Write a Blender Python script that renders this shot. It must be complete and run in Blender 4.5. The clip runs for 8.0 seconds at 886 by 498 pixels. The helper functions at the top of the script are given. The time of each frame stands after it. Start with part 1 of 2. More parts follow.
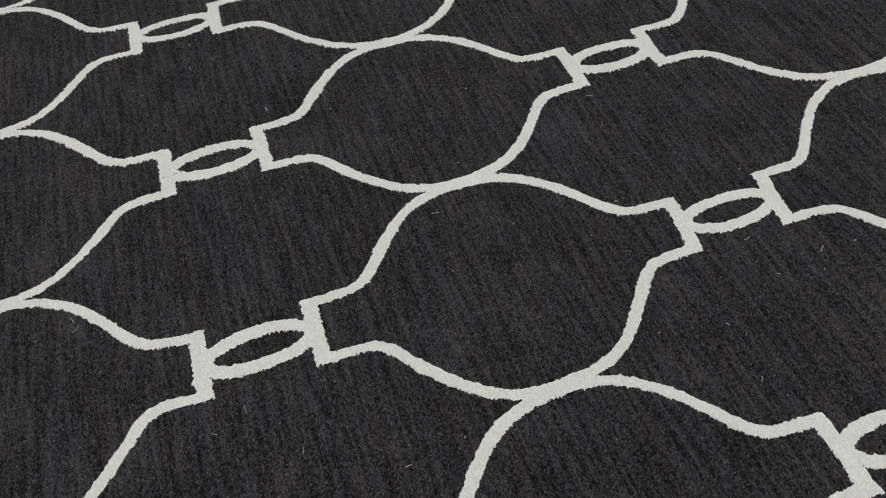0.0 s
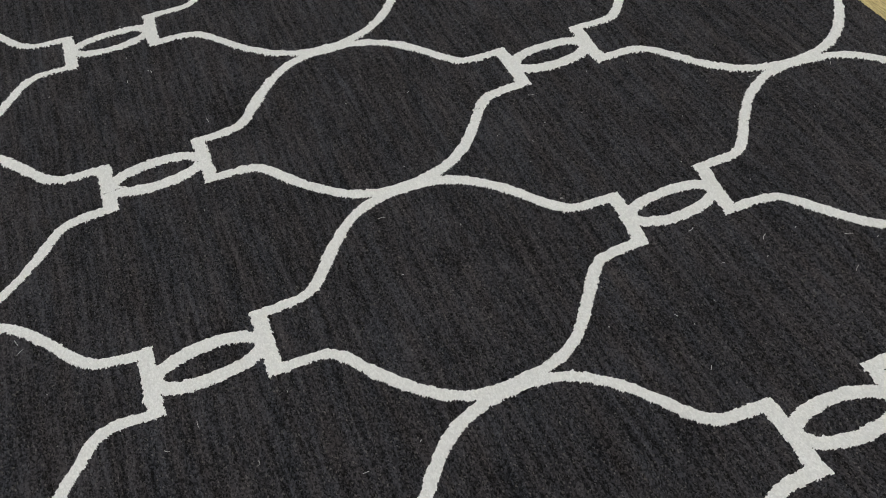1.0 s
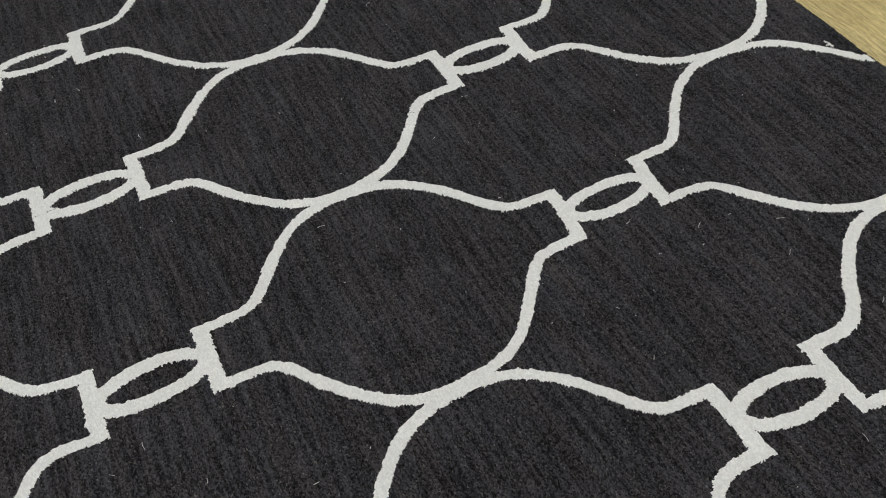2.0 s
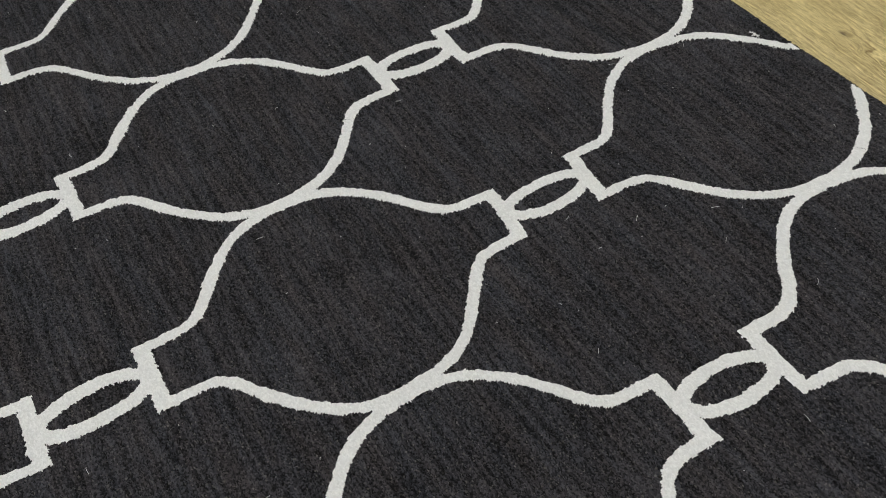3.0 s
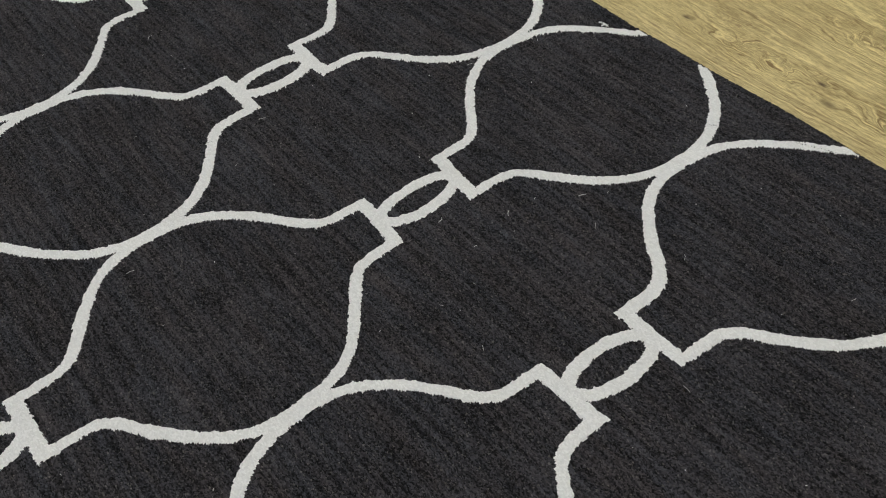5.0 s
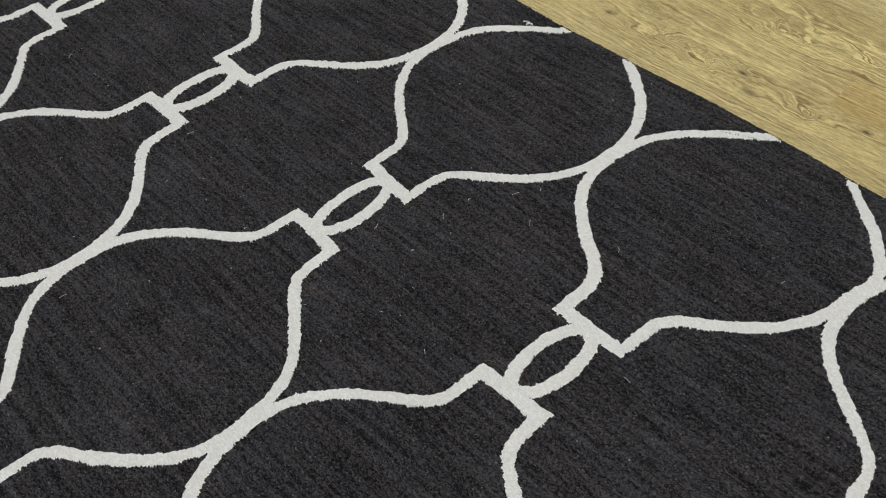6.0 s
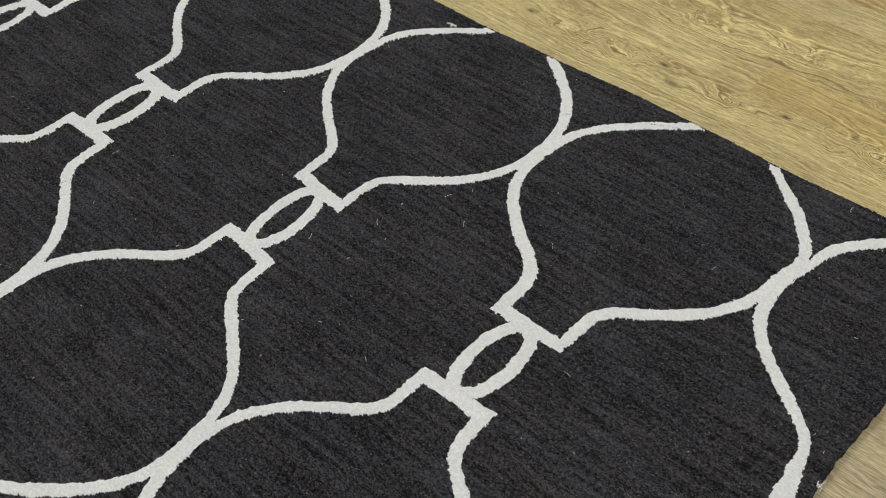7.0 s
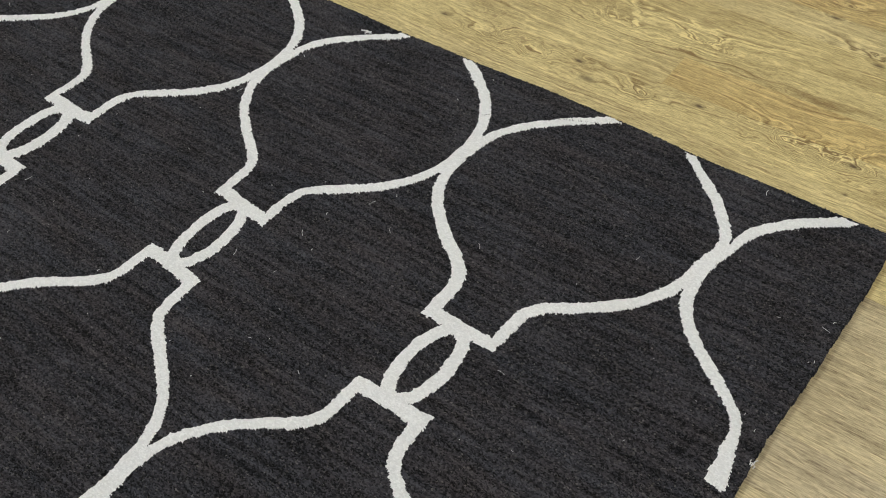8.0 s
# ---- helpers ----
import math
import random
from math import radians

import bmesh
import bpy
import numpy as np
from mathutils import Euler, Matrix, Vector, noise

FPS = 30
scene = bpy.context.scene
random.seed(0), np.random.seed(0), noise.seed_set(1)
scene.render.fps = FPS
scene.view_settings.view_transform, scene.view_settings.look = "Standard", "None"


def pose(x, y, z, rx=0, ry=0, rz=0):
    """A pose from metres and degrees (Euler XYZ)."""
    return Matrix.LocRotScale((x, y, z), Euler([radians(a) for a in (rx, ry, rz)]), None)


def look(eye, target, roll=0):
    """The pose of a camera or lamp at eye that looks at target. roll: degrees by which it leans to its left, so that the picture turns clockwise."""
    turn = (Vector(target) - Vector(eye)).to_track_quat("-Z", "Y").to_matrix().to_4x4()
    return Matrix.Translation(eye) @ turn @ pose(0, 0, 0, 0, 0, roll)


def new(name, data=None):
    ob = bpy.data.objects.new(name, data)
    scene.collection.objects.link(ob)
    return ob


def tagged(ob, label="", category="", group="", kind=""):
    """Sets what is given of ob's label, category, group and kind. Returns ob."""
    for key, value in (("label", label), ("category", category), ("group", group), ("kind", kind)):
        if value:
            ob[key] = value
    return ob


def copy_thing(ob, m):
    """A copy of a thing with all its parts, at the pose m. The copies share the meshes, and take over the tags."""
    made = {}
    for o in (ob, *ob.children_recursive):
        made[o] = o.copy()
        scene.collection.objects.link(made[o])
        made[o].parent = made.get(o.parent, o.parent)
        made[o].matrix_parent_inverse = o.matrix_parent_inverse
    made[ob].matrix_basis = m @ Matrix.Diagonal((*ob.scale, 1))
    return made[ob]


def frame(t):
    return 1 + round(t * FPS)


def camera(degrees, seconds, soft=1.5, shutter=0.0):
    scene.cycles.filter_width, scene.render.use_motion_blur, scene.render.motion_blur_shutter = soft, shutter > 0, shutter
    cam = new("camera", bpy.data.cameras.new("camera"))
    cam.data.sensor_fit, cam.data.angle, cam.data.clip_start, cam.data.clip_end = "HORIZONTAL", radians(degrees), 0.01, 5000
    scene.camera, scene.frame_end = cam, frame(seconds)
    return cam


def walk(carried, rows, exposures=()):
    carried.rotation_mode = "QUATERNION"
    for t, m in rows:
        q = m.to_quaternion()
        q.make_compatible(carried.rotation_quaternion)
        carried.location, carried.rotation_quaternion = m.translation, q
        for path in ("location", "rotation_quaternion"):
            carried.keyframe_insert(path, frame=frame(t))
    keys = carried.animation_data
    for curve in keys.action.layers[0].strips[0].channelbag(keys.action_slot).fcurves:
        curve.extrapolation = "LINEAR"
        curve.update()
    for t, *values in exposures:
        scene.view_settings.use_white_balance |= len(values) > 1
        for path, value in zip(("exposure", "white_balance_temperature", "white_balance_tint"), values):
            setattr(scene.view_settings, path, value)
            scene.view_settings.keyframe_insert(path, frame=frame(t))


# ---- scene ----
cam = camera(49.42, 8.0, soft=1.0)
# seconds, place in metres, then yaw, pitch and roll in degrees
ROWS = [
    (0.0, 0.4303, -0.6272, 1.0178, 76.32, -47.00, -5.87),
    (0.5, 0.4314, -0.6241, 1.0157, 74.25, -47.00, -5.58),
    (1.0, 0.4322, -0.6199, 1.0171, 72.28, -47.09, -5.47),
    (1.5, 0.4344, -0.6149, 1.0173, 69.94, -47.14, -5.30),
    (3.0, 0.4408, -0.5993, 1.0148, 63.34, -47.19, -4.87),
    (3.5, 0.4433, -0.5955, 1.0136, 60.60, -47.17, -4.39),
    (4.0, 0.4450, -0.5917, 1.0134, 58.32, -47.20, -4.04),
    (4.5, 0.4480, -0.5873, 1.0131, 56.10, -47.20, -3.89),
    (6.0, 0.4562, -0.5741, 1.0209, 48.79, -47.46, -3.31),
    (6.5, 0.4589, -0.5699, 1.0226, 46.37, -47.51, -3.07),
    (7.0, 0.4630, -0.5654, 1.0252, 43.78, -47.57, -2.99),
    (7.5, 0.4658, -0.5623, 1.0239, 40.95, -47.49, -2.81),
    (8.0, 0.4708, -0.5586, 1.0223, 38.01, -47.40, -2.36),
]
# the film brightens slightly as more floor comes in
EXPOSURES = [(0.0, -0.30), (0.5, -0.29), (1.5, -0.24), (3.0, -0.19), (4.5, -0.33), (6.0, -0.20), (7.0, -0.16), (8.0, -0.11)]
cam.data.dof.use_dof, cam.data.dof.focus_distance, cam.data.dof.aperture_fstop = True, 1.27, 14.0
walk(cam, [(t, pose(x, y, z, 0, 0, yaw) @ pose(0, 0, 0, 90 + pitch) @ pose(0, 0, 0, 0, 0, roll))
           for t, x, y, z, yaw, pitch, roll in ROWS], EXPOSURES)

# ---------------------------------------------------------------- light
ROOM = (-4.6, 2.6, -3.2, 3.4, 2.6)      # x0, x1, y0, y1, ceiling height
world = bpy.data.worlds.new("world")
scene.world = world
world.use_nodes = True
sky = world.node_tree.nodes.new("ShaderNodeTexSky")
sky.sky_type, sky.sun_disc = "NISHITA", False
sky.sun_elevation, sky.sun_rotation = radians(40), radians(200)
world.node_tree.links.new(sky.outputs[0], world.node_tree.nodes["Background"].inputs[0])
world.node_tree.nodes["Background"].inputs[1].default_value = 0.1


def area_lamp(name, m, sx, sy, watts, colour):
    data = bpy.data.lights.new(name, "AREA")
    data.shape, data.size, data.size_y, data.energy, data.color = "RECTANGLE", sx, sy, watts, colour
    ob = new(name, data)
    ob.matrix_world = m
    return ob


WIN = (-1.4, 1.4, 0.75, 2.25)           # assumed window in the wall at x0: y from, to; z from, to
# Area lamp added just inside the unseen window, as soft side light.
area_lamp("assumed_window_light", look((ROOM[0] + 0.05, 0.0, 1.5), (0, 0, 0.8)), 2.7, 1.45, 30, (0.95, 1.0, 1.05))
# Overhead lamps are assumed and unseen; places and watts chosen for even brightness.
ASSUMED_LAMPS = [(-1.1, 1.4), (1.4, 1.4), (-1.1, -1.4), (1.4, -1.4)]
for lx, ly in ASSUMED_LAMPS:
    area_lamp("assumed_overhead_light", look((lx, ly, ROOM[4] - 0.075), (lx, ly + 0.001, 0)), 0.56, 0.56, 18, (0.945, 1.0, 1.06))


# ---------------------------------------------------------------- materials
class Nodes:
    """Short hand for a node material."""

    def __init__(self, name, rough=0.6):
        self.mat = bpy.data.materials.new(name)
        self.mat.use_nodes = True
        self.tree = self.mat.node_tree
        self.bsdf = self.tree.nodes["Principled BSDF"]
        self.bsdf.inputs["Roughness"].default_value = rough

    def put(self, socket, value):
        if hasattr(value, "is_output"):
            self.tree.links.new(value, socket)
        elif value is not None:
            socket.default_value = value

    def node(self, kind, **settings):
        n = self.tree.nodes.new(kind)
        for key, value in settings.items():
            setattr(n, key, value)
        return n

    def math(self, op, a, b=None, c=None):
        n = self.node("ShaderNodeMath", operation=op)
        for socket, value in zip(n.inputs, (a, b, c)):
            self.put(socket, value)
        return n.outputs[0]

    def mix(self, fac, a, b, blend="MIX"):
        n = self.node("ShaderNodeMix", data_type="RGBA", blend_type=blend)
        self.put(n.inputs[0], fac)
        self.put(n.inputs[6], a if hasattr(a, "is_output") else (*a, 1))
        self.put(n.inputs[7], b if hasattr(b, "is_output") else (*b, 1))
        return n.outputs[2]

    def position(self):
        return self.node("ShaderNodeNewGeometry").outputs["Position"]

    def island(self):
        return self.node("ShaderNodeNewGeometry").outputs["Random Per Island"]

    def chance(self):
        return self.node("ShaderNodeObjectInfo").outputs["Random"]

    def split(self, v):
        n = self.node("ShaderNodeSeparateXYZ")
        self.put(n.inputs[0], v)
        return n.outputs

    def join(self, x, y, z):
        n = self.node("ShaderNodeCombineXYZ")
        for socket, value in zip(n.inputs, (x, y, z)):
            self.put(socket, value)
        return n.outputs[0]

    def noise(self, vector, scale, detail=3.0, rough=0.5, distort=0.0):
        n = self.node("ShaderNodeTexNoise")
        self.put(n.inputs["Vector"], vector)
        n.inputs["Scale"].default_value, n.inputs["Detail"].default_value = scale, detail
        n.inputs["Roughness"].default_value, n.inputs["Distortion"].default_value = rough, distort
        return n.outputs[0]

    def noise1(self, w, scale, detail=2.0):
        n = self.node("ShaderNodeTexNoise", noise_dimensions="1D")
        self.put(n.inputs["W"], w)
        n.inputs["Scale"].default_value, n.inputs["Detail"].default_value = scale, detail
        return n.outputs[0]

    def remap(self, v, a, b, c=0.0, d=1.0):
        n = self.node("ShaderNodeMapRange")
        for socket, value in zip(n.inputs, (v, a, b, c, d)):
            self.put(socket, value)
        return n.outputs[0]

    def bump(self, height, strength, distance):
        n = self.node("ShaderNodeBump")
        n.inputs["Strength"].default_value, n.inputs["Distance"].default_value = strength, distance
        self.put(n.inputs["Height"], height)
        self.tree.links.new(n.outputs[0], self.bsdf.inputs["Normal"])

    def colour(self, c):
        self.put(self.bsdf.inputs["Base Color"], c if hasattr(c, "is_output") else (*c, 1))


def wool(name, dark, light, warm, cool, streaks, specks, relief):
    """Cut wool pile: each tuft its own shade, rows and patches along x, stray lighter fibres."""
    m = Nodes(name, 0.95)
    pos = m.position()
    x, y, z = m.split(pos)
    cell = m.node("ShaderNodeTexVoronoi")
    m.put(cell.inputs["Vector"], m.join(m.math("MULTIPLY", x, 0.7), y, 0.0))
    cell.inputs["Scale"].default_value = 600
    tuft = m.split(cell.outputs["Color"])
    rows = m.noise(m.join(m.math("MULTIPLY", x, 0.07), y, 0.0), 120, 3, 0.6)
    tint = m.noise(m.join(m.math("MULTIPLY", x, 0.12), y, 3.0), 34, 3, 0.6)
    patch = m.noise(pos, 7, 3)
    f = m.math("MULTIPLY_ADD", m.math("SUBTRACT", rows, 0.5), streaks, tuft[0])
    f = m.math("MULTIPLY_ADD", m.math("SUBTRACT", patch, 0.5), 0.5, f)
    c = m.mix(m.math("POWER", m.remap(f, -0.1, 1.1), 1.4), dark, light)
    c = m.mix(1.0, c, m.mix(m.remap(tint, 0.35, 0.65), warm, cool), "MULTIPLY")
    c = m.mix(m.remap(tuft[1], 0.94, 1.0, 0.0, specks), c, (0.30, 0.28, 0.26))
    m.bump(m.math("MULTIPLY", cell.outputs["Distance"], -1.0), relief, 0.002)
    m.colour(c)
    m.bsdf.inputs["Specular IOR Level"].default_value = 0.1
    m.bsdf.inputs["Sheen Weight"].default_value = 0.04
    m.bsdf.inputs["Sheen Roughness"].default_value = 0.5
    return m.mat


CHARCOAL = wool("charcoal_wool", (0.005, 0.005, 0.0053), (0.077, 0.076, 0.0825), (1.08, 0.985, 0.96), (0.965, 0.99, 1.06), 1.9, 0.30, 0.5)
IVORY = wool("ivory_wool", (0.76, 0.758, 0.75), (0.94, 0.938, 0.93), (1.0, 1.0, 0.99), (1.0, 1.0, 1.0), 0.4, 0.06, 0.4)


def oak(name, least, most, tone=(1.0, 1.0, 1.0)):
    """Light oak strips: growth lines that flow round knots, short fibres, dark pores."""
    m = Nodes(name, 0.42)
    x, y, z = m.split(m.position())
    own = m.math("MULTIPLY", m.chance(), 40.0)
    wander = m.noise(m.join(m.math("MULTIPLY", x, 2.2), m.math("MULTIPLY", y, 9.0), own), 1.0, 3, 0.55)
    shake = m.noise(m.join(m.math("MULTIPLY", x, 24.0), m.math("MULTIPLY", y, 70.0), own), 1.0, 3, 0.6)
    skew = m.noise(m.join(m.math("MULTIPLY", x, 16.0), m.math("MULTIPLY", y, 30.0), 2.0), 1.0, 2, 0.5)
    h = m.math("MULTIPLY_ADD", wander, 0.10, y)
    h = m.math("MULTIPLY_ADD", shake, 0.009, h)
    rough_x = m.math("MULTIPLY_ADD", skew, 1.8, -0.9)
    rough_y = m.math("MULTIPLY_ADD", shake, 0.45, -0.22)
    core, swirl = None, None
    # knots: x, y, half length, half width, push, depth of the dark core
    for kx, ky, sx, sy, push, deep in KNOTS:
        large = push > 0.04
        dx = m.math("MULTIPLY", m.math("SUBTRACT", x, kx), 1 / sx)
        dy = m.math("MULTIPLY_ADD", m.math("SUBTRACT", y, ky), 1 / sy, rough_y)
        if large:
            dx = m.math("ADD", dx, rough_x)
        r2 = m.math("ADD", m.math("MULTIPLY", dx, dx), m.math("MULTIPLY", dy, dy))
        bell = m.math("EXPONENT", m.math("MULTIPLY", m.math("SQRT", r2), -1.4) if large else m.math("MULTIPLY", r2, -1.0))
        h = m.math("MULTIPLY_ADD", bell, push, h)
        if large:
            swirl = bell if swirl is None else m.math("MAXIMUM", swirl, bell)
        if deep:
            dark = m.math("MULTIPLY", m.math("EXPONENT", m.math("MULTIPLY", r2, -5.0)), deep)
            core = dark if core is None else m.math("MAXIMUM", core, dark)
    lines = m.noise1(h, 150.0, 3)
    fine = m.noise1(h, 800.0, 2)
    broad = m.noise1(h, 30.0, 2)
    vein = m.noise1(h, 330.0, 2)
    fibre = m.noise(m.join(m.math("MULTIPLY", x, 34.0), m.math("MULTIPLY", y, 620.0), own), 1.0, 3, 0.75)
    chop = m.noise(m.join(m.math("MULTIPLY", x, 110.0), m.math("MULTIPLY", y, 420.0), own), 1.0, 3, 0.6)
    pores = m.noise(m.join(m.math("MULTIPLY", x, 32.0), m.math("MULTIPLY", y, 850.0), own), 1.0, 2, 0.6)
    cloud = m.noise(m.join(m.math("MULTIPLY", x, 5.0), m.math("MULTIPLY", y, 12.0), own), 1.0, 4, 0.6)
    gather = m.noise(m.join(m.math("MULTIPLY", x, 9.0), m.math("MULTIPLY", y, 34.0), 9.0), 1.0, 3, 0.6)
    strong = m.remap(m.noise(m.join(m.math("MULTIPLY", x, 7.0), m.math("MULTIPLY", y, 24.0), 4.0), 1.0, 2), 0.35, 0.65, 0.0, 0.55)
    strong = m.math("MULTIPLY_ADD", swirl, 2.4, strong)
    ring = m.math("MULTIPLY", m.math("SUBTRACT", lines, 0.5), strong)
    f = m.math("MULTIPLY_ADD", ring, 1.9, 0.50)
    f = m.math("MULTIPLY_ADD", m.math("SUBTRACT", fine, 0.5), 0.25, f)
    f = m.math("MULTIPLY_ADD", m.math("SUBTRACT", broad, 0.5), 0.3, f)
    f = m.math("MULTIPLY_ADD", m.math("SUBTRACT", fibre, 0.5), 1.9, f)
    f = m.math("MULTIPLY_ADD", m.math("SUBTRACT", chop, 0.5), 0.8, f)
    f = m.math("MULTIPLY_ADD", m.math("SUBTRACT", cloud, 0.5), 0.9, f)
    ramp = m.remap(f, -0.05, 0.98)
    c = m.mix(ramp, (0.240, 0.152, 0.047), (0.90, 0.757, 0.350))
    c = m.mix(m.remap(pores, 0.54, 0.66, 0.0, 0.6), c, (0.20, 0.125, 0.045))
    veined = m.math("MULTIPLY", m.remap(vein, 0.56, 0.70), m.remap(m.math("MULTIPLY_ADD", swirl, 0.22, gather), 0.50, 0.68, 0.0, 0.5))
    c = m.mix(veined, c, (0.24, 0.135, 0.045))
    grey = m.remap(m.chance(), 0.0, 1.0, least, most)
    c = m.mix(grey, c, m.mix(ramp, (0.17, 0.13, 0.085), (0.76, 0.645, 0.43)))
    c = m.mix(core, c, (0.085, 0.046, 0.018))
    m.colour(m.mix(1.0, c, tone, "MULTIPLY"))
    m.put(m.bsdf.inputs["Roughness"], m.remap(fibre, 0.2, 0.8, 0.32, 0.5))
    m.bump(m.math("MULTIPLY_ADD", pores, -0.7, fibre), 0.14, 0.0008)
    return m.mat


KNOTS = [
    (-0.456, 0.663, 0.022, 0.010, 0.020, 0.9), (-0.177, 0.678, 0.020, 0.009, 0.018, 1.0),
    (-0.139, 0.642, 0.030, 0.016, 0.026, 0.75), (0.050, 0.682, 0.020, 0.009, 0.014, 1.0),
    (0.309, 0.682, 0.024, 0.011, 0.020, 1.0), (0.141, 1.049, 0.024, 0.010, 0.020, 1.0),
    (0.253, 0.951, 0.026, 0.010, 0.024, 0.9), (0.321, 0.614, 0.010, 0.006, 0.006, 0.8), (-0.242, 0.562, 0.008, 0.005, 0.005, 0.7),
    (-0.275, 0.657, 0.138, 0.057, 0.090, 0.0), (-0.049, 0.656, 0.065, 0.035, 0.060, 0.12), (0.244, 0.685, 0.145, 0.070, 0.102, 0.0),
    (-0.160, 0.829, 0.102, 0.046, 0.074, 0.0), (-0.031, 0.853, 0.116, 0.049, 0.079, 0.0), (0.229, 0.978, 0.087, 0.030, 0.054, 0.25),
    (0.144, 1.098, 0.087, 0.030, 0.054, 0.2), (0.500, 0.262, 0.060, 0.016, 0.030, 0.0),
]
# The second is the same oak mixed greyer, for strips below y 0.5.
OAK, GREYER_OAK = oak("oak_laminate", 0.0, 0.15), oak("greyer_oak_laminate", 0.55, 0.75)
BROWNER_OAK = oak("browner_oak_laminate", 0.0, 0.1, (0.93, 0.86, 0.78))


def plain(name, colour, rough, grain=0.06):
    m = Nodes(name, rough)
    n = m.noise(m.position(), 3.0, 5)
    fine = m.noise(m.position(), 160.0, 2)
    m.colour(m.mix(m.remap(n, 0.3, 0.7, 0.0, 1.0), colour, tuple(v * (1 - grain) for v in colour)))
    m.bump(fine, 0.15, 0.001)
    return m.mat


PLASTER = plain("white_plaster", (0.78, 0.76, 0.72), 0.9)
TRIM = plain("white_trim_paint", (0.8, 0.79, 0.77), 0.45)
JUTE = plain("rug_backing_cotton", (0.05, 0.047, 0.047), 0.95)
DARK_EDGE = plain("charcoal_binding_yarn", (0.02, 0.018, 0.019), 0.95)
METAL = plain("white_lamp_metal", (0.75, 0.75, 0.74), 0.35)
SUBFLOOR = plain("grey_screed", (0.16, 0.15, 0.14), 0.9)
# Glowing cover of the assumed ceiling lamps.
DIFFUSER = Nodes("lamp_diffuser", 0.5)
DIFFUSER.colour((0.9, 0.9, 0.88))
DIFFUSER.bsdf.inputs["Emission Color"].default_value = (1.0, 0.95, 0.88, 1)
DIFFUSER.bsdf.inputs["Emission Strength"].default_value = 3.0
DIFFUSER = DIFFUSER.mat
GLASS = Nodes("window_glass", 0.02)
GLASS.colour((0.97, 0.98, 0.97))
GLASS.bsdf.inputs["Transmission Weight"].default_value = 1.0
GLASS = GLASS.mat


# ---------------------------------------------------------------- mesh helpers
def box(bm, x0, y0, z0, x1, y1, z1, bevel=0.0):
    made = bmesh.ops.create_cube(bm, size=1)["verts"]
    for v in made:
        v.co = Vector(((x0 + x1) / 2 + v.co.x * (x1 - x0), (y0 + y1) / 2 + v.co.y * (y1 - y0), (z0 + z1) / 2 + v.co.z * (z1 - z0)))
    if bevel:
        edges = list({e for v in made for e in v.link_edges})
        bmesh.ops.bevel(bm, geom=edges, offset=bevel, segments=2, profile=0.5, affect="EDGES")
    return bm


def part(name, bm, material, parent=None, label=""):
    mesh = bpy.data.meshes.new(name)
    bm.to_mesh(mesh)
    bm.free()
    mesh.materials.append(material)
    ob = new(name, mesh)
    ob.parent = parent
    return tagged(ob, label)


def raw_part(name, verts, faces, sizes, material, parent=None, label=""):
    """A mesh from numpy arrays: vertices, the flat list of corners, and each face's corner count."""
    mesh = bpy.data.meshes.new(name)
    mesh.vertices.add(len(verts))
    mesh.vertices.foreach_set("co", np.ascontiguousarray(verts, np.float32).ravel())
    mesh.loops.add(len(faces))
    mesh.loops.foreach_set("vertex_index", np.ascontiguousarray(faces, np.int32))
    mesh.polygons.add(len(sizes))
    mesh.polygons.foreach_set("loop_start", (np.cumsum(sizes) - sizes).astype(np.int32))
    mesh.update(calc_edges=True)
    mesh.materials.append(material)
    ob = new(name, mesh)
    ob.parent = parent
    return tagged(ob, label)


# ---------------------------------------------------------------- room
# Walls and ceiling are unseen, added to enclose and bounce the light.
X0, X1, Y0, Y1, HIGH = ROOM
THICK = 0.15
tagged(part("wall_north", box(bmesh.new(), X0 - THICK, Y1, -0.1, X1 + THICK, Y1 + THICK, HIGH), PLASTER), "assumed plain white plastered wall, out of view", "wall", kind="structure")
tagged(part("wall_south", box(bmesh.new(), X0 - THICK, Y0 - THICK, -0.1, X1 + THICK, Y0, HIGH), PLASTER), "assumed plain white plastered wall, out of view", "wall", kind="structure")
tagged(part("wall_east", box(bmesh.new(), X1, Y0, -0.1, X1 + THICK, Y1, HIGH), PLASTER), "assumed plain white plastered wall, out of view", "wall", kind="structure")
bm = bmesh.new()
for y0, z0, y1, z1 in ((Y0, -0.1, Y1, WIN[2]), (Y0, WIN[3], Y1, HIGH), (Y0, WIN[2], WIN[0], WIN[3]), (WIN[1], WIN[2], Y1, WIN[3])):
    box(bm, X0 - THICK, y0, z0, X0, y1, z1)
tagged(part("wall_west", bm, PLASTER), "assumed white plastered wall with a wide window opening, out of view", "wall", kind="structure")
tagged(part("ceiling", box(bmesh.new(), X0 - THICK, Y0 - THICK, HIGH, X1 + THICK, Y1 + THICK, HIGH + 0.12), PLASTER), "assumed plain white ceiling, out of view", "ceiling", kind="structure")

# Unseen window, added to go with the side light.
window = tagged(new("window_1"), "assumed white framed window with two clear panes, out of view", "window", kind="structure")
window.location = (X0 - 0.08, 0, WIN[2])
wy0, wy1, wh = WIN[0], WIN[1], WIN[3] - WIN[2]
bm = bmesh.new()
for a in ((wy0, 0, wy1, 0.06), (wy0, wh - 0.06, wy1, wh), (wy0, 0.06, wy0 + 0.06, wh - 0.06), (wy1 - 0.06, 0.06, wy1, wh - 0.06), (-0.04, 0.06, 0.04, wh - 0.06)):
    box(bm, -0.03, a[0], a[1], 0.03, a[2], a[3])
part("window_frame", bm, TRIM, window)
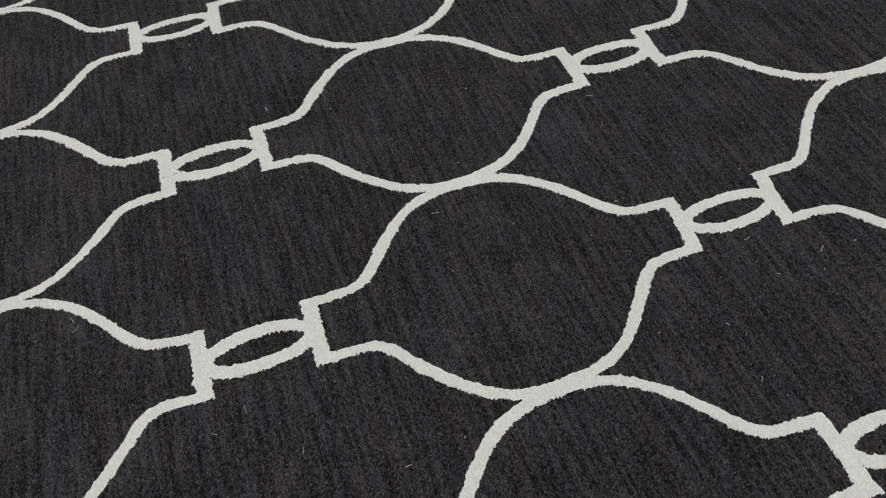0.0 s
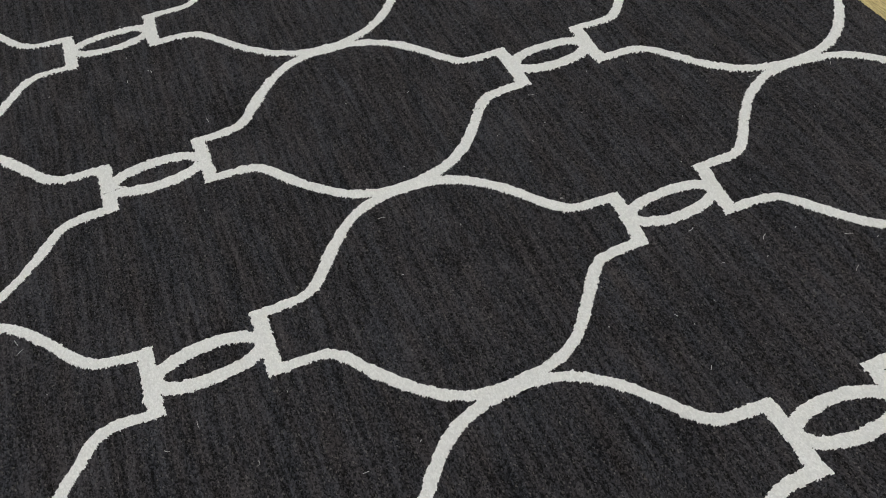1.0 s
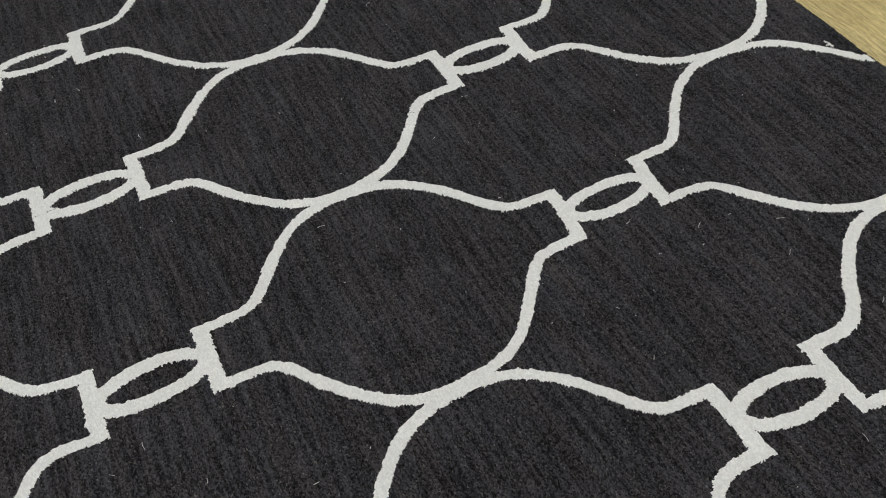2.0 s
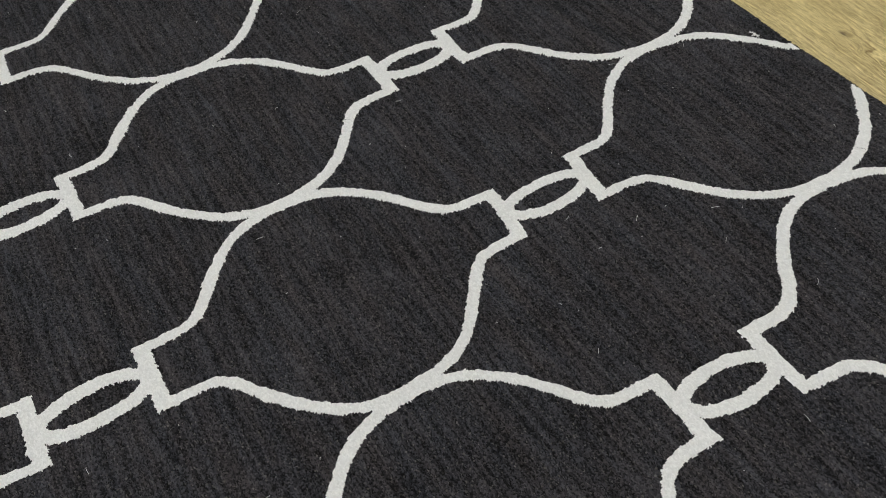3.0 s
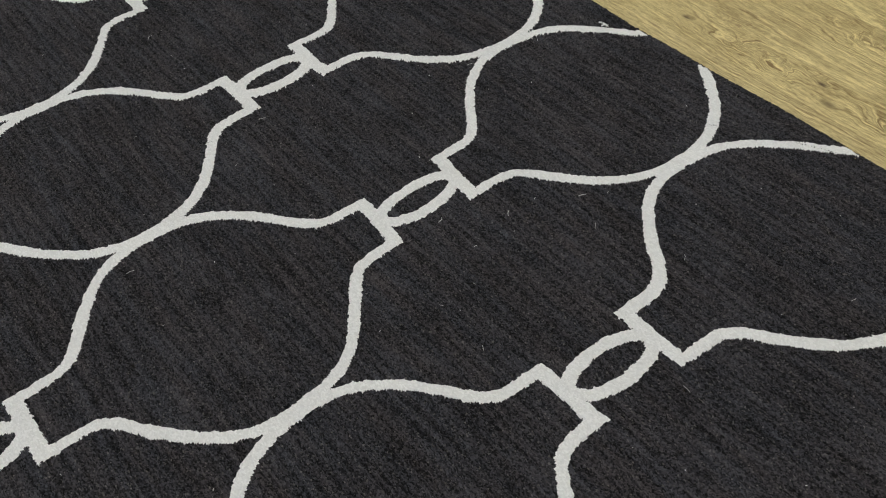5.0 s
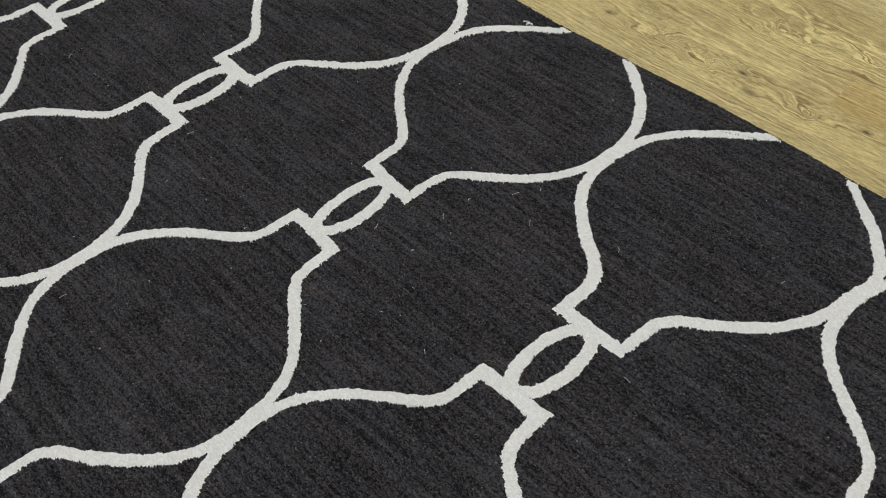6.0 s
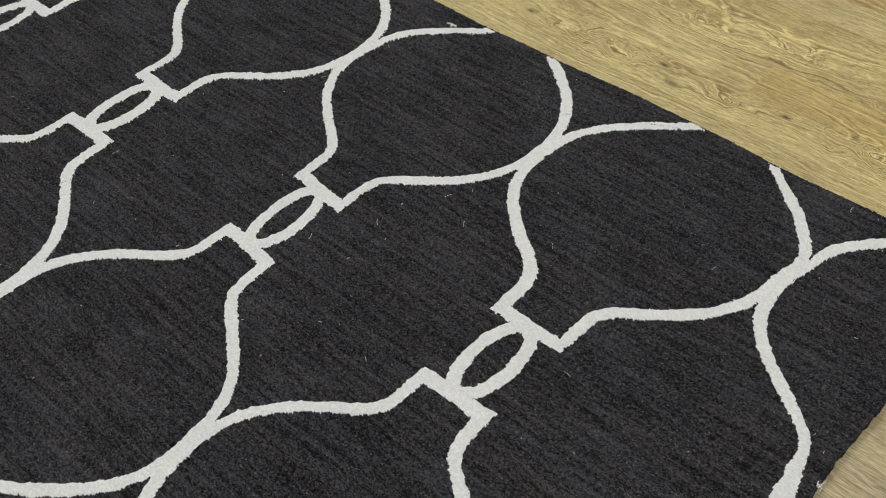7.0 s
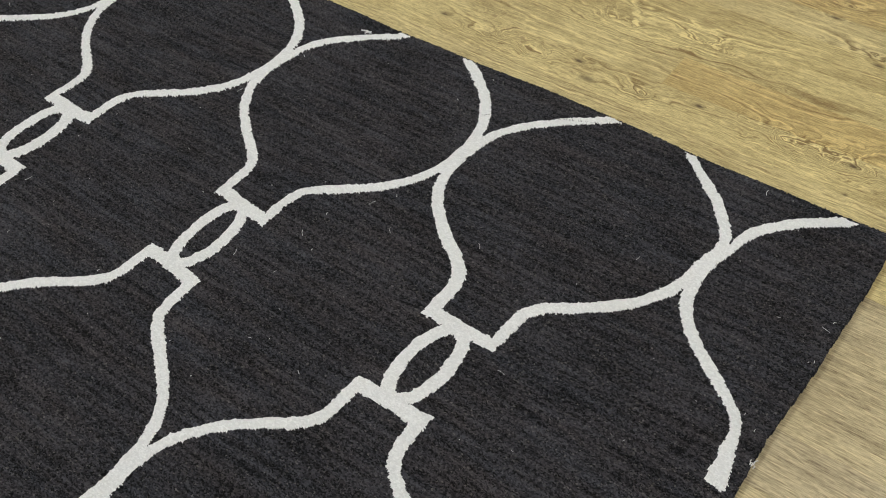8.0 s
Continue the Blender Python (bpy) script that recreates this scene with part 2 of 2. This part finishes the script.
for y0, y1 in ((wy0 + 0.06, -0.04), (0.04, wy1 - 0.06)):
    part("pane", box(bmesh.new(), -0.004, y0, 0.06, 0.004, y1, wh - 0.06), GLASS, window).visible_shadow = False
part("window_sill", box(bmesh.new(), 0.03, wy0 + 0.003, 0.001, 0.14, wy1 - 0.003, 0.03, 0.004), TRIM, window)

board = tagged(new("baseboard"), "white painted skirting along the walls", "baseboard", kind="structure")
for x0, y0, x1, y1 in ((X0, Y1 - 0.015, X1, Y1), (X0, Y0, X1, Y0 + 0.015), (X0, Y0 + 0.015, X0 + 0.015, Y1 - 0.015), (X1 - 0.015, Y0 + 0.015, X1, Y1 - 0.015)):
    part("skirting_board", box(bmesh.new(), x0, y0, 0.0, x1, y1, 0.08, 0.003), TRIM, board)


# Fixture added round each assumed overhead light; never in view.
def ceiling_lamp():
    lamp = tagged(new("ceiling_lamp"), "assumed square white ceiling lamp with a glowing diffuser, out of view", "ceiling lamp", "ceiling lamps")
    bm = bmesh.new()
    for a in ((-0.33, -0.33, 0.33, -0.29), (-0.33, 0.29, 0.33, 0.33), (-0.33, -0.29, -0.29, 0.29), (0.29, -0.29, 0.33, 0.29)):
        box(bm, a[0], a[1], -0.06, a[2], a[3], 0.0)
    part("frame", bm, METAL, lamp)
    part("diffuser", box(bmesh.new(), -0.289, -0.289, -0.05, 0.289, 0.289, -0.03), DIFFUSER, lamp)
    return lamp


first = ceiling_lamp()
first.location = (*ASSUMED_LAMPS[0], HIGH)
for lx, ly in ASSUMED_LAMPS[1:]:
    copy_thing(first, pose(lx, ly, HIGH))

# ---------------------------------------------------------------- rug
S = 0.40                 # metres from one column of the trellis to the next
PU, PV = S, 1.7176 * S     # the trellis repeats by PU in x and PV in y
RX0, RX1, RY0, RY1 = -2.402, 0.398, -1.249, 0.5590
PILE, BASE = 0.013, 0.004
rng = np.random.default_rng(7)


def wobble(s, seed):
    """How an edge cut by hand wanders, in metres, along s metres."""
    return 0.0022 * np.sin(5.1 * s + seed) + 0.0014 * np.sin(11.7 * s + 2.3 * seed) + 0.0008 * np.sin(31 * s + seed * 3.1)


def right_edge(y):
    """The rug's right edge, which swells a little towards its far corner."""
    t = np.clip((y - 0.08) / 0.42, 0, 1)
    return RX1 + 0.020 * t * t * (3 - 2 * t) + wobble(y, 2.0)


def far_edge(x):
    """The rug's far edge, which does not lie quite square."""
    return RY1 + 0.0065 * np.exp(-((x + 0.06) / 0.16) ** 2) - 0.003 * np.clip(x / 0.3, 0, 1) + 0.008 * np.clip(-0.5 - x, 0, 0.5) + wobble(x, 4.4)


def inside(x, y, by=0.0):
    return (x > RX0 + wobble(y, 1.0) + by) & (x < right_edge(y) - by) & (y > RY0 + wobble(x, 3.0) + by) & (y < far_edge(x) - by)


# small irregularities of the hand-drawn trellis: where, and the shift, in columns
SHIFTS = [
    (0.8, 0.4, 0.027, -0.009), (0.0, 1.2, 0.032, 0.042), (-0.8, 1.6, -0.005, 0.068), (-2.8, -2.4, -0.030, -0.023), (-1.2, -2.4, -0.031, -0.005), (0.0, 0.8, 0.028, -0.033),
    (0.8, 1.2, 0.060, 0.053), (-1.6, 1.2, -0.005, 0.029), (-0.8, 0.4, -0.006, -0.015), (-1.2, 0.0, 0.020, 0.028), (-0.8, 0.0, -0.013, -0.029), (-1.6, 0.4, -0.009, -0.003),
    (-0.8, -0.8, -0.004, 0.006), (-2.8, -1.6, -0.034, -0.029), (-2.8, -0.8, 0.008, -0.005), (-3.2, -2.0, 0.029, -0.013), (-2.0, -2.4, 0.011, -0.019), (-0.4, 1.6, 0.051, 0.030),
    (0.0, 1.6, 0.051, 0.044), (0.8, 0.0, 0.032, -0.015), (0.4, -0.4, -0.003, 0.023), (-3.2, -2.4, -0.036, -0.018), (-0.8, -2.4, 0.004, -0.018), (-1.2, -1.6, -0.002, 0.010),
]
# and of the links' bars
TIGHT = [
    (-2.0, -0.19, -0.003, 0.011), (-2.0, 0.17, -0.007, -0.006), (-1.0, -0.19, 0.002, 0.010), (-1.0, 0.17, 0.004, 0.003), (0.0, -0.19, -0.008, -0.003), (0.0, 0.17, 0.008, -0.010),
    (-2.0, -1.90, 0.001, 0.009), (-2.0, -1.55, 0.000, 0.016), (-1.0, -1.90, 0.013, -0.002), (-1.0, -1.55, -0.002, 0.004), (-3.0, -1.90, -0.001, 0.009),
]


def straightened(u, v):
    """From the rug's own place to the regular trellis, in columns."""
    u, v = u + 0.0018, v * 0.994 - 0.0112
    a, b = u.copy(), v.copy()
    for cu, cv, su, sv in SHIFTS:
        bell = np.exp(-((u - cu) ** 2 + (v - cv) ** 2) / 0.1764)
        a -= su * bell
        b -= sv * bell
    for cu, cv, su, sv in TIGHT:
        bell = np.exp(-((u - cu) ** 2 + (v - cv) ** 2) / 0.04)
        a -= su * bell
        b -= sv * bell
    a -= 0.03 * np.exp(-((u - 0.53) ** 2 + (v - 1.0) ** 2) / 0.008)      # one fork that opens early
    a += 0.002 * np.sin(17 * v - 5 * u)
    b += 0.002 * np.sin(19 * u + 3 * v)
    return a, b


CURVE = [(0.126, 0.197), (0.125, 0.25), (0.128, 0.32), (0.146, 0.372), (0.187, 0.415), (0.247, 0.46), (0.318, 0.516), (0.383, 0.575), (0.432, 0.634), (0.467, 0.70), (0.487, 0.78), (0.493, 0.87)]


def smooth_line(points, steps=5):
    """A curve through the points."""
    p = np.array([points[0], *points, points[-1]], float)
    out = []
    for a, b, c, d in zip(p, p[1:], p[2:], p[3:]):
        for k in range(steps):
            t = k / steps
            out.append(0.5 * (2 * b + (c - a) * t + (2 * a - 5 * b + 4 * c - d) * t * t + (3 * b - a - 3 * c + d) * t ** 3))
    return np.array(out + [p[-1]])


def to_line(u, v, line):
    best = np.full(u.shape, 9.0)
    for (ax, ay), (bx, by) in zip(line, line[1:]):
        dx, dy = bx - ax, by - ay
        t = np.clip(((u - ax) * dx + (v - ay) * dy) / (dx * dx + dy * dy + 1e-12), 0, 1)
        best = np.minimum(best, np.hypot(u - ax - t * dx, v - ay - t * dy))
    return best


def value_noise(x, y, size, seed):
    """Smooth random values, -1 to 1, that change over size metres."""
    table = np.random.default_rng(seed).uniform(-1, 1, (256, 256))
    a, b = x / size, y / size
    i, j = np.floor(a).astype(int), np.floor(b).astype(int)
    p, q = a - i, b - j
    p, q = p * p * (3 - 2 * p), q * q * (3 - 2 * q)
    t = lambda di, dj: table[(i + di) % 256, (j + dj) % 256]
    return (t(0, 0) * (1 - p) + t(1, 0) * p) * (1 - q) + (t(0, 1) * (1 - p) + t(1, 1) * p) * q


LINE = smooth_line(CURVE)
RING = [(0.070 * math.sin(a), 0.175 * math.cos(a)) for a in np.linspace(0, math.pi / 2, 12)]


def trellis(x, y):
    """For places on the rug: how far inside an ivory line (over 0: ivory), and which line it is."""
    u, v = straightened(x / S, y / S)
    k, j = np.round(u), np.round(v * S / PV)
    du, dv = u - k, v - j * PV / S
    right, above = du > 0, dv > 0
    link = np.abs(dv + 0.009)                  # the links sit a little low in their gaps
    du, dv = np.abs(du), np.abs(dv)
    half = 0.0212 + 0.0028 * value_noise(x, y, 0.13, 12)       # the lines swell and thin a little
    bar = np.minimum(0.145 - du, 0.027 - np.abs(link - 0.188))
    low = np.clip(dv - 0.15, 0, 0.15)
    stub = np.minimum(0.034 - 0.08 * low - np.abs(du - 0.106 - 0.15 * low), 0.075 - np.abs(dv - 0.210))      # at the cut sides a line just ends, broad and blunt
    bar = np.where((k > 0.5) | (k < -5.5), stub, bar)
    depth = np.stack([half - to_line(du, dv, LINE), half + 0.0035 - to_line(du, link, RING), bar])
    depth[1, (k > 0.5) | (k < -5.5)] = -1.0      # no rings at the cut sides
    kind = depth.argmax(0)
    side = np.where(kind == 0, right * 2 + above, np.where(kind == 1, 0, above * 1))
    margin = np.minimum(np.minimum(depth.max(0) * S, RX1 - 0.012 - x), far_edge(x) - 0.004 - y)
    return margin, ((k + 50) * 100 + (j + 50)) * 100 + kind * 10 + side, kind


rug = tagged(new("rug"), "charcoal wool rug with an ivory trellis pattern, lying on oak floor", "rug")

# the woven backing, with an edge that wanders a little
n = 90
xs, ys = np.linspace(RX0 + 0.004, RX1 - 0.004, n), np.linspace(RY0 + 0.004, RY1 - 0.004, n)
ring = ([(x, ys[0] + wobble(x, 3.0)) for x in xs] + [(right_edge(y) - 0.004, y) for y in ys[1:-1]]
        + [(x, far_edge(x) - 0.004) for x in xs[::-1]] + [(xs[0] + wobble(y, 1.0), y) for y in ys[-2:0:-1]])
bm = bmesh.new()
top = [bm.verts.new((x, y, BASE)) for x, y in ring]
low = [bm.verts.new((x, y, 0.001)) for x, y in ring]
bm.faces.new(top)
bm.faces.new(low[::-1])
for a in range(len(ring)):
    b = (a + 1) % len(ring)
    bm.faces.new((low[a], low[b], top[b], top[a]))
part("backing", bm, JUTE, rug, "dark cotton backing")


def ivory(x, y):
    """trellis(), with the ragged border that cut tufts give."""
    depth, which, kind = trellis(x, y)
    ragged = 0.0014 * value_noise(x, y, 0.0045, 3) + 0.0009 * value_noise(x, y, 0.012, 4) + 0.0007 * value_noise(x, y, 0.035, 6)
    return depth + ragged, which, kind


NEAR = 3.1 * S


def seen_zone(x, y):
    """The part of the rug that the walk looks at: 0 near, 1 farther, 2 the rest."""
    far = np.hypot(x - 1.1 * S, y + 1.5 * S)
    lit = (far > 1.28 * S) & (x > -3.8 * S) & (y > -2.7 * S) & (y > -1.65 * S + 0.585 * (x - 1.1 * S))
    return np.where(lit, np.where(far < NEAR, 0, 1), 2)


def pile_sheet(step, zone):
    """The pile's surface as a fine net of tuft tips, in rows along x: ivory and charcoal faces."""
    xs, ys = np.arange(RX0, RX1 + 0.026, step), np.arange(RY0, RY1 + 0.024, step)
    gx, gy = np.meshgrid(xs, ys)
    gx = gx + rng.normal(0, 0.20 * step, gx.shape)
    gy = gy + rng.normal(0, 0.16 * step, gy.shape)
    x, y = gx.ravel(), gy.ravel()
    depth, _, _ = ivory(x, y)
    top = 1 / (1 + np.exp(-depth / 0.0006))          # 1 on ivory, whose pile is denser and smoother
    z = PILE + rng.normal(0, 0.42, x.size) * min(step, 0.002) * (1 - 0.6 * top)
    z += (1 - 0.5 * top) * (0.0002 * np.sin(2 * np.pi * y / 0.0042 + 4 * value_noise(x * 0.15, y, 0.006, 8)) + 0.0007 * value_noise(x * 0.8, y, 0.0028, 9))
    z += 0.0004 * value_noise(x, y, 0.03, 5) + 0.0011 * top - 0.0010 * np.exp(-((depth + 0.0018) / 0.0013) ** 2)
    wide = len(xs)
    row, col = np.meshgrid(np.arange(len(ys) - 1), np.arange(wide - 1), indexing="ij")
    a = (row * wide + col).ravel()
    cx, cy = (gx[:-1, :-1] + gx[1:, 1:]).ravel() / 2, (gy[:-1, :-1] + gy[1:, 1:]).ravel() / 2
    ok = inside(cx, cy, 0.0012) & (seen_zone(cx, cy) == zone)
    a, cx, cy = a[ok], cx[ok], cy[ok]
    quads = np.stack([a, a + 1, a + wide + 1, a + wide], 1)
    depth, which, kind = ivory(cx, cy)
    return np.stack([x, y, z], 1), quads, depth > 0, which, kind


def cut_out(verts, quads):
    used, back = np.unique(quads, return_inverse=True)
    return verts[used], back.reshape(-1, 4)


sheets = [pile_sheet(step, zone) for zone, step in enumerate((0.0016, 0.0021, 0.006))]


def gathered(pick):
    """One net from the picked faces of all the sheets."""
    verts, quads, start = [], [], 0
    for sheet in sheets:
        chosen = pick(sheet)
        if chosen.any():
            v, q = cut_out(sheet[0], sheet[1][chosen])
            verts.append(v)
            quads.append(q + start)
            start += len(v)
    return (np.concatenate(verts), np.concatenate(quads)) if verts else (np.zeros((0, 3)), np.zeros((0, 4), int))


v, q = gathered(lambda sheet: ~sheet[2])
tagged(raw_part("wool_ground", v, q.ravel(), np.full(len(q), 4), CHARCOAL, rug, "charcoal cut wool pile"), kind="stuff")
NAMES = {0: "trellis_curve", 1: "trellis_ring", 2: "trellis_bar"}
for code in np.unique(np.concatenate([sheet[3][sheet[2]] for sheet in sheets])):
    v, q = gathered(lambda sheet: sheet[2] & (sheet[3] == code))
    if len(q) > 12:
        raw_part(NAMES[int(code) % 100 // 10], v, q.ravel(), np.full(len(q), 4), IVORY, rug, "ivory wool line")


def tufts(x, y, step, high, spread, lean):
    """Cut tufts: three-sided, narrower and tilted at the top."""
    count = len(x)
    angle = rng.uniform(0, 2 * np.pi, count)[:, None] + np.arange(3) * 2 * np.pi / 3
    low = np.stack([x[:, None] + np.cos(angle) * step * spread, y[:, None] + np.sin(angle) * step * spread, np.full((count, 3), 0.002)], -1)
    wide = (step * spread * rng.uniform(0.5, 0.9, count))[:, None]
    z = high[:, None] + rng.normal(0, 0.16, (count, 3)) * step
    top = np.stack([(x + lean[0])[:, None] + np.cos(angle + 0.4) * wide, (y + lean[1])[:, None] + np.sin(angle + 0.4) * wide, z], -1)
    verts = np.concatenate([low, top], 1).reshape(-1, 3)
    start = (np.arange(count) * 6)[:, None]
    faces = np.concatenate([start + np.array([0, 1, 4, 3]), start + np.array([1, 2, 5, 4]), start + np.array([2, 0, 3, 5]), start + np.array([3, 4, 5])], 1).ravel()
    return verts, faces, np.tile([4, 4, 4, 3], count)


# the rim: tufts that stand along the cut edge
step = 0.0021
x, y = np.meshgrid(np.arange(RX0 - 0.004, RX1 + 0.026, step), np.arange(RY0 - 0.004, RY1 + 0.024, step))
x, y = x.ravel() + rng.normal(0, 0.2 * step, x.size), y.ravel() + rng.normal(0, 0.2 * step, x.size)
ok = inside(x, y, 0.0002) & ~inside(x, y, 0.0030)
x, y = x[ok], y[ok]
depth, _, _ = ivory(x, y)
high = PILE - 0.0003 + rng.normal(0, 0.0003, x.size)
for name, pick, material in (("cut_edge", depth <= 0, CHARCOAL), ("cut_edge", depth > 0, IVORY)):
    v, f, c = tufts(x[pick], y[pick], step, high[pick], 0.75, rng.normal(0, 0.0004, (2, pick.sum())))
    tagged(raw_part(name, v, f, c, material, rug, "cut wool edge"), kind="stuff")

# stray fibres that lie on the pile and hang from the cut edge
hairs = random.Random(11)
bm = bmesh.new()
for n in range(210):
    x, y = hairs.uniform(-3.5 * S, 0.98 * S), hairs.uniform(-2.4 * S, 1.36 * S)
    if n < 4:
        x, y = RX1 + hairs.uniform(-0.004, 0.003), hairs.uniform(0.1, 0.5)
    long, way, bend = hairs.choice((0.0015, 0.002, 0.003, 0.003, 0.005, 0.008, 0.012)), hairs.uniform(0, 6.28), hairs.uniform(-0.35, 0.35)
    thick, last = hairs.uniform(0.00016, 0.0003), None
    if 4 <= n < 37:                      # two small clumps of loose wool
        x, y = (-0.526, 0.522) if n < 30 else (0.399, 0.106)
        x, y, long, thick = x + hairs.gauss(0, 0.004), y + hairs.gauss(0, 0.0012), 0.005, 0.0006
    for k in range(5):
        p = Vector((x, y, PILE + 0.0009 + 0.0008 * math.sin(k * 0.8)))
        side, up = Vector((-math.sin(way), math.cos(way), 0)) * thick, Vector((0, 0, thick))
        loop = [bm.verts.new(p + side), bm.verts.new(p + up), bm.verts.new(p - side)]
        if last:
            for a in range(3):
                b = (a + 1) % 3
                bm.faces.new((last[a], last[b], loop[b], loop[a]))
        last = loop
        x, y, way = x + math.cos(way) * long / 4, y + math.sin(way) * long / 4, way + bend
tagged(part("lint", bm, IVORY), "fine pale wool fibres scattered on the charcoal rug", "lint", kind="stuff")

# ---------------------------------------------------------------- floor, strip by strip
floor = tagged(new("floor"), "light oak strip flooring with knots and flowing grain", "floor", kind="structure")
part("subfloor", box(bmesh.new(), X0 - THICK, Y0 - THICK, -0.2, X1 + THICK, Y1 + THICK, -0.012), SUBFLOOR, floor)
STRIP, GAP = 0.088, 0.00008
SEAM = 0.790                           # a long seam beside the rug; the strip below it has a butt joint
JOINT = -0.030
lengths = random.Random(5)


def strip(x0, y0, x1, y1, finish):
    bm = bmesh.new()
    box(bm, x0 + GAP, y0 + GAP, -0.0119, x1 - GAP, y1 - GAP, 0.0)
    bmesh.ops.bevel(bm, geom=[e for e in bm.edges if all(q.co.z > -0.001 for q in e.verts)], offset=0.00025, segments=1, affect="EDGES")
    part("plank", bm, finish, floor)


row = math.floor((Y0 - SEAM) / STRIP)
while SEAM + row * STRIP < Y1:
    y0, y1 = max(Y0, SEAM + row * STRIP), min(Y1, SEAM + (row + 1) * STRIP)
    first_cut, long = lengths.uniform(0.3, 1.5), 1.5
    if row == -1:
        first_cut = (JOINT - X0) % 1.5 + 1.5
    elif -4 < row < 7:
        first_cut, long = X0 + 8.2 - row % 3 * 0.25, 2.2
    cuts = [X0]
    c = X0 + first_cut
    while c < X1 - 0.1:
        cuts.append(c)
        c += long
    cuts.append(X1)
    if y1 - y0 > 0.01:
        for a, b in zip(cuts, cuts[1:]):
            browner = (row == -1 and a > JOINT - 0.1) or row in (3, 4)
            strip(a, y0, b, y1, GREYER_OAK if y1 < 0.5 else BROWNER_OAK if browner else OAK)
    row += 1
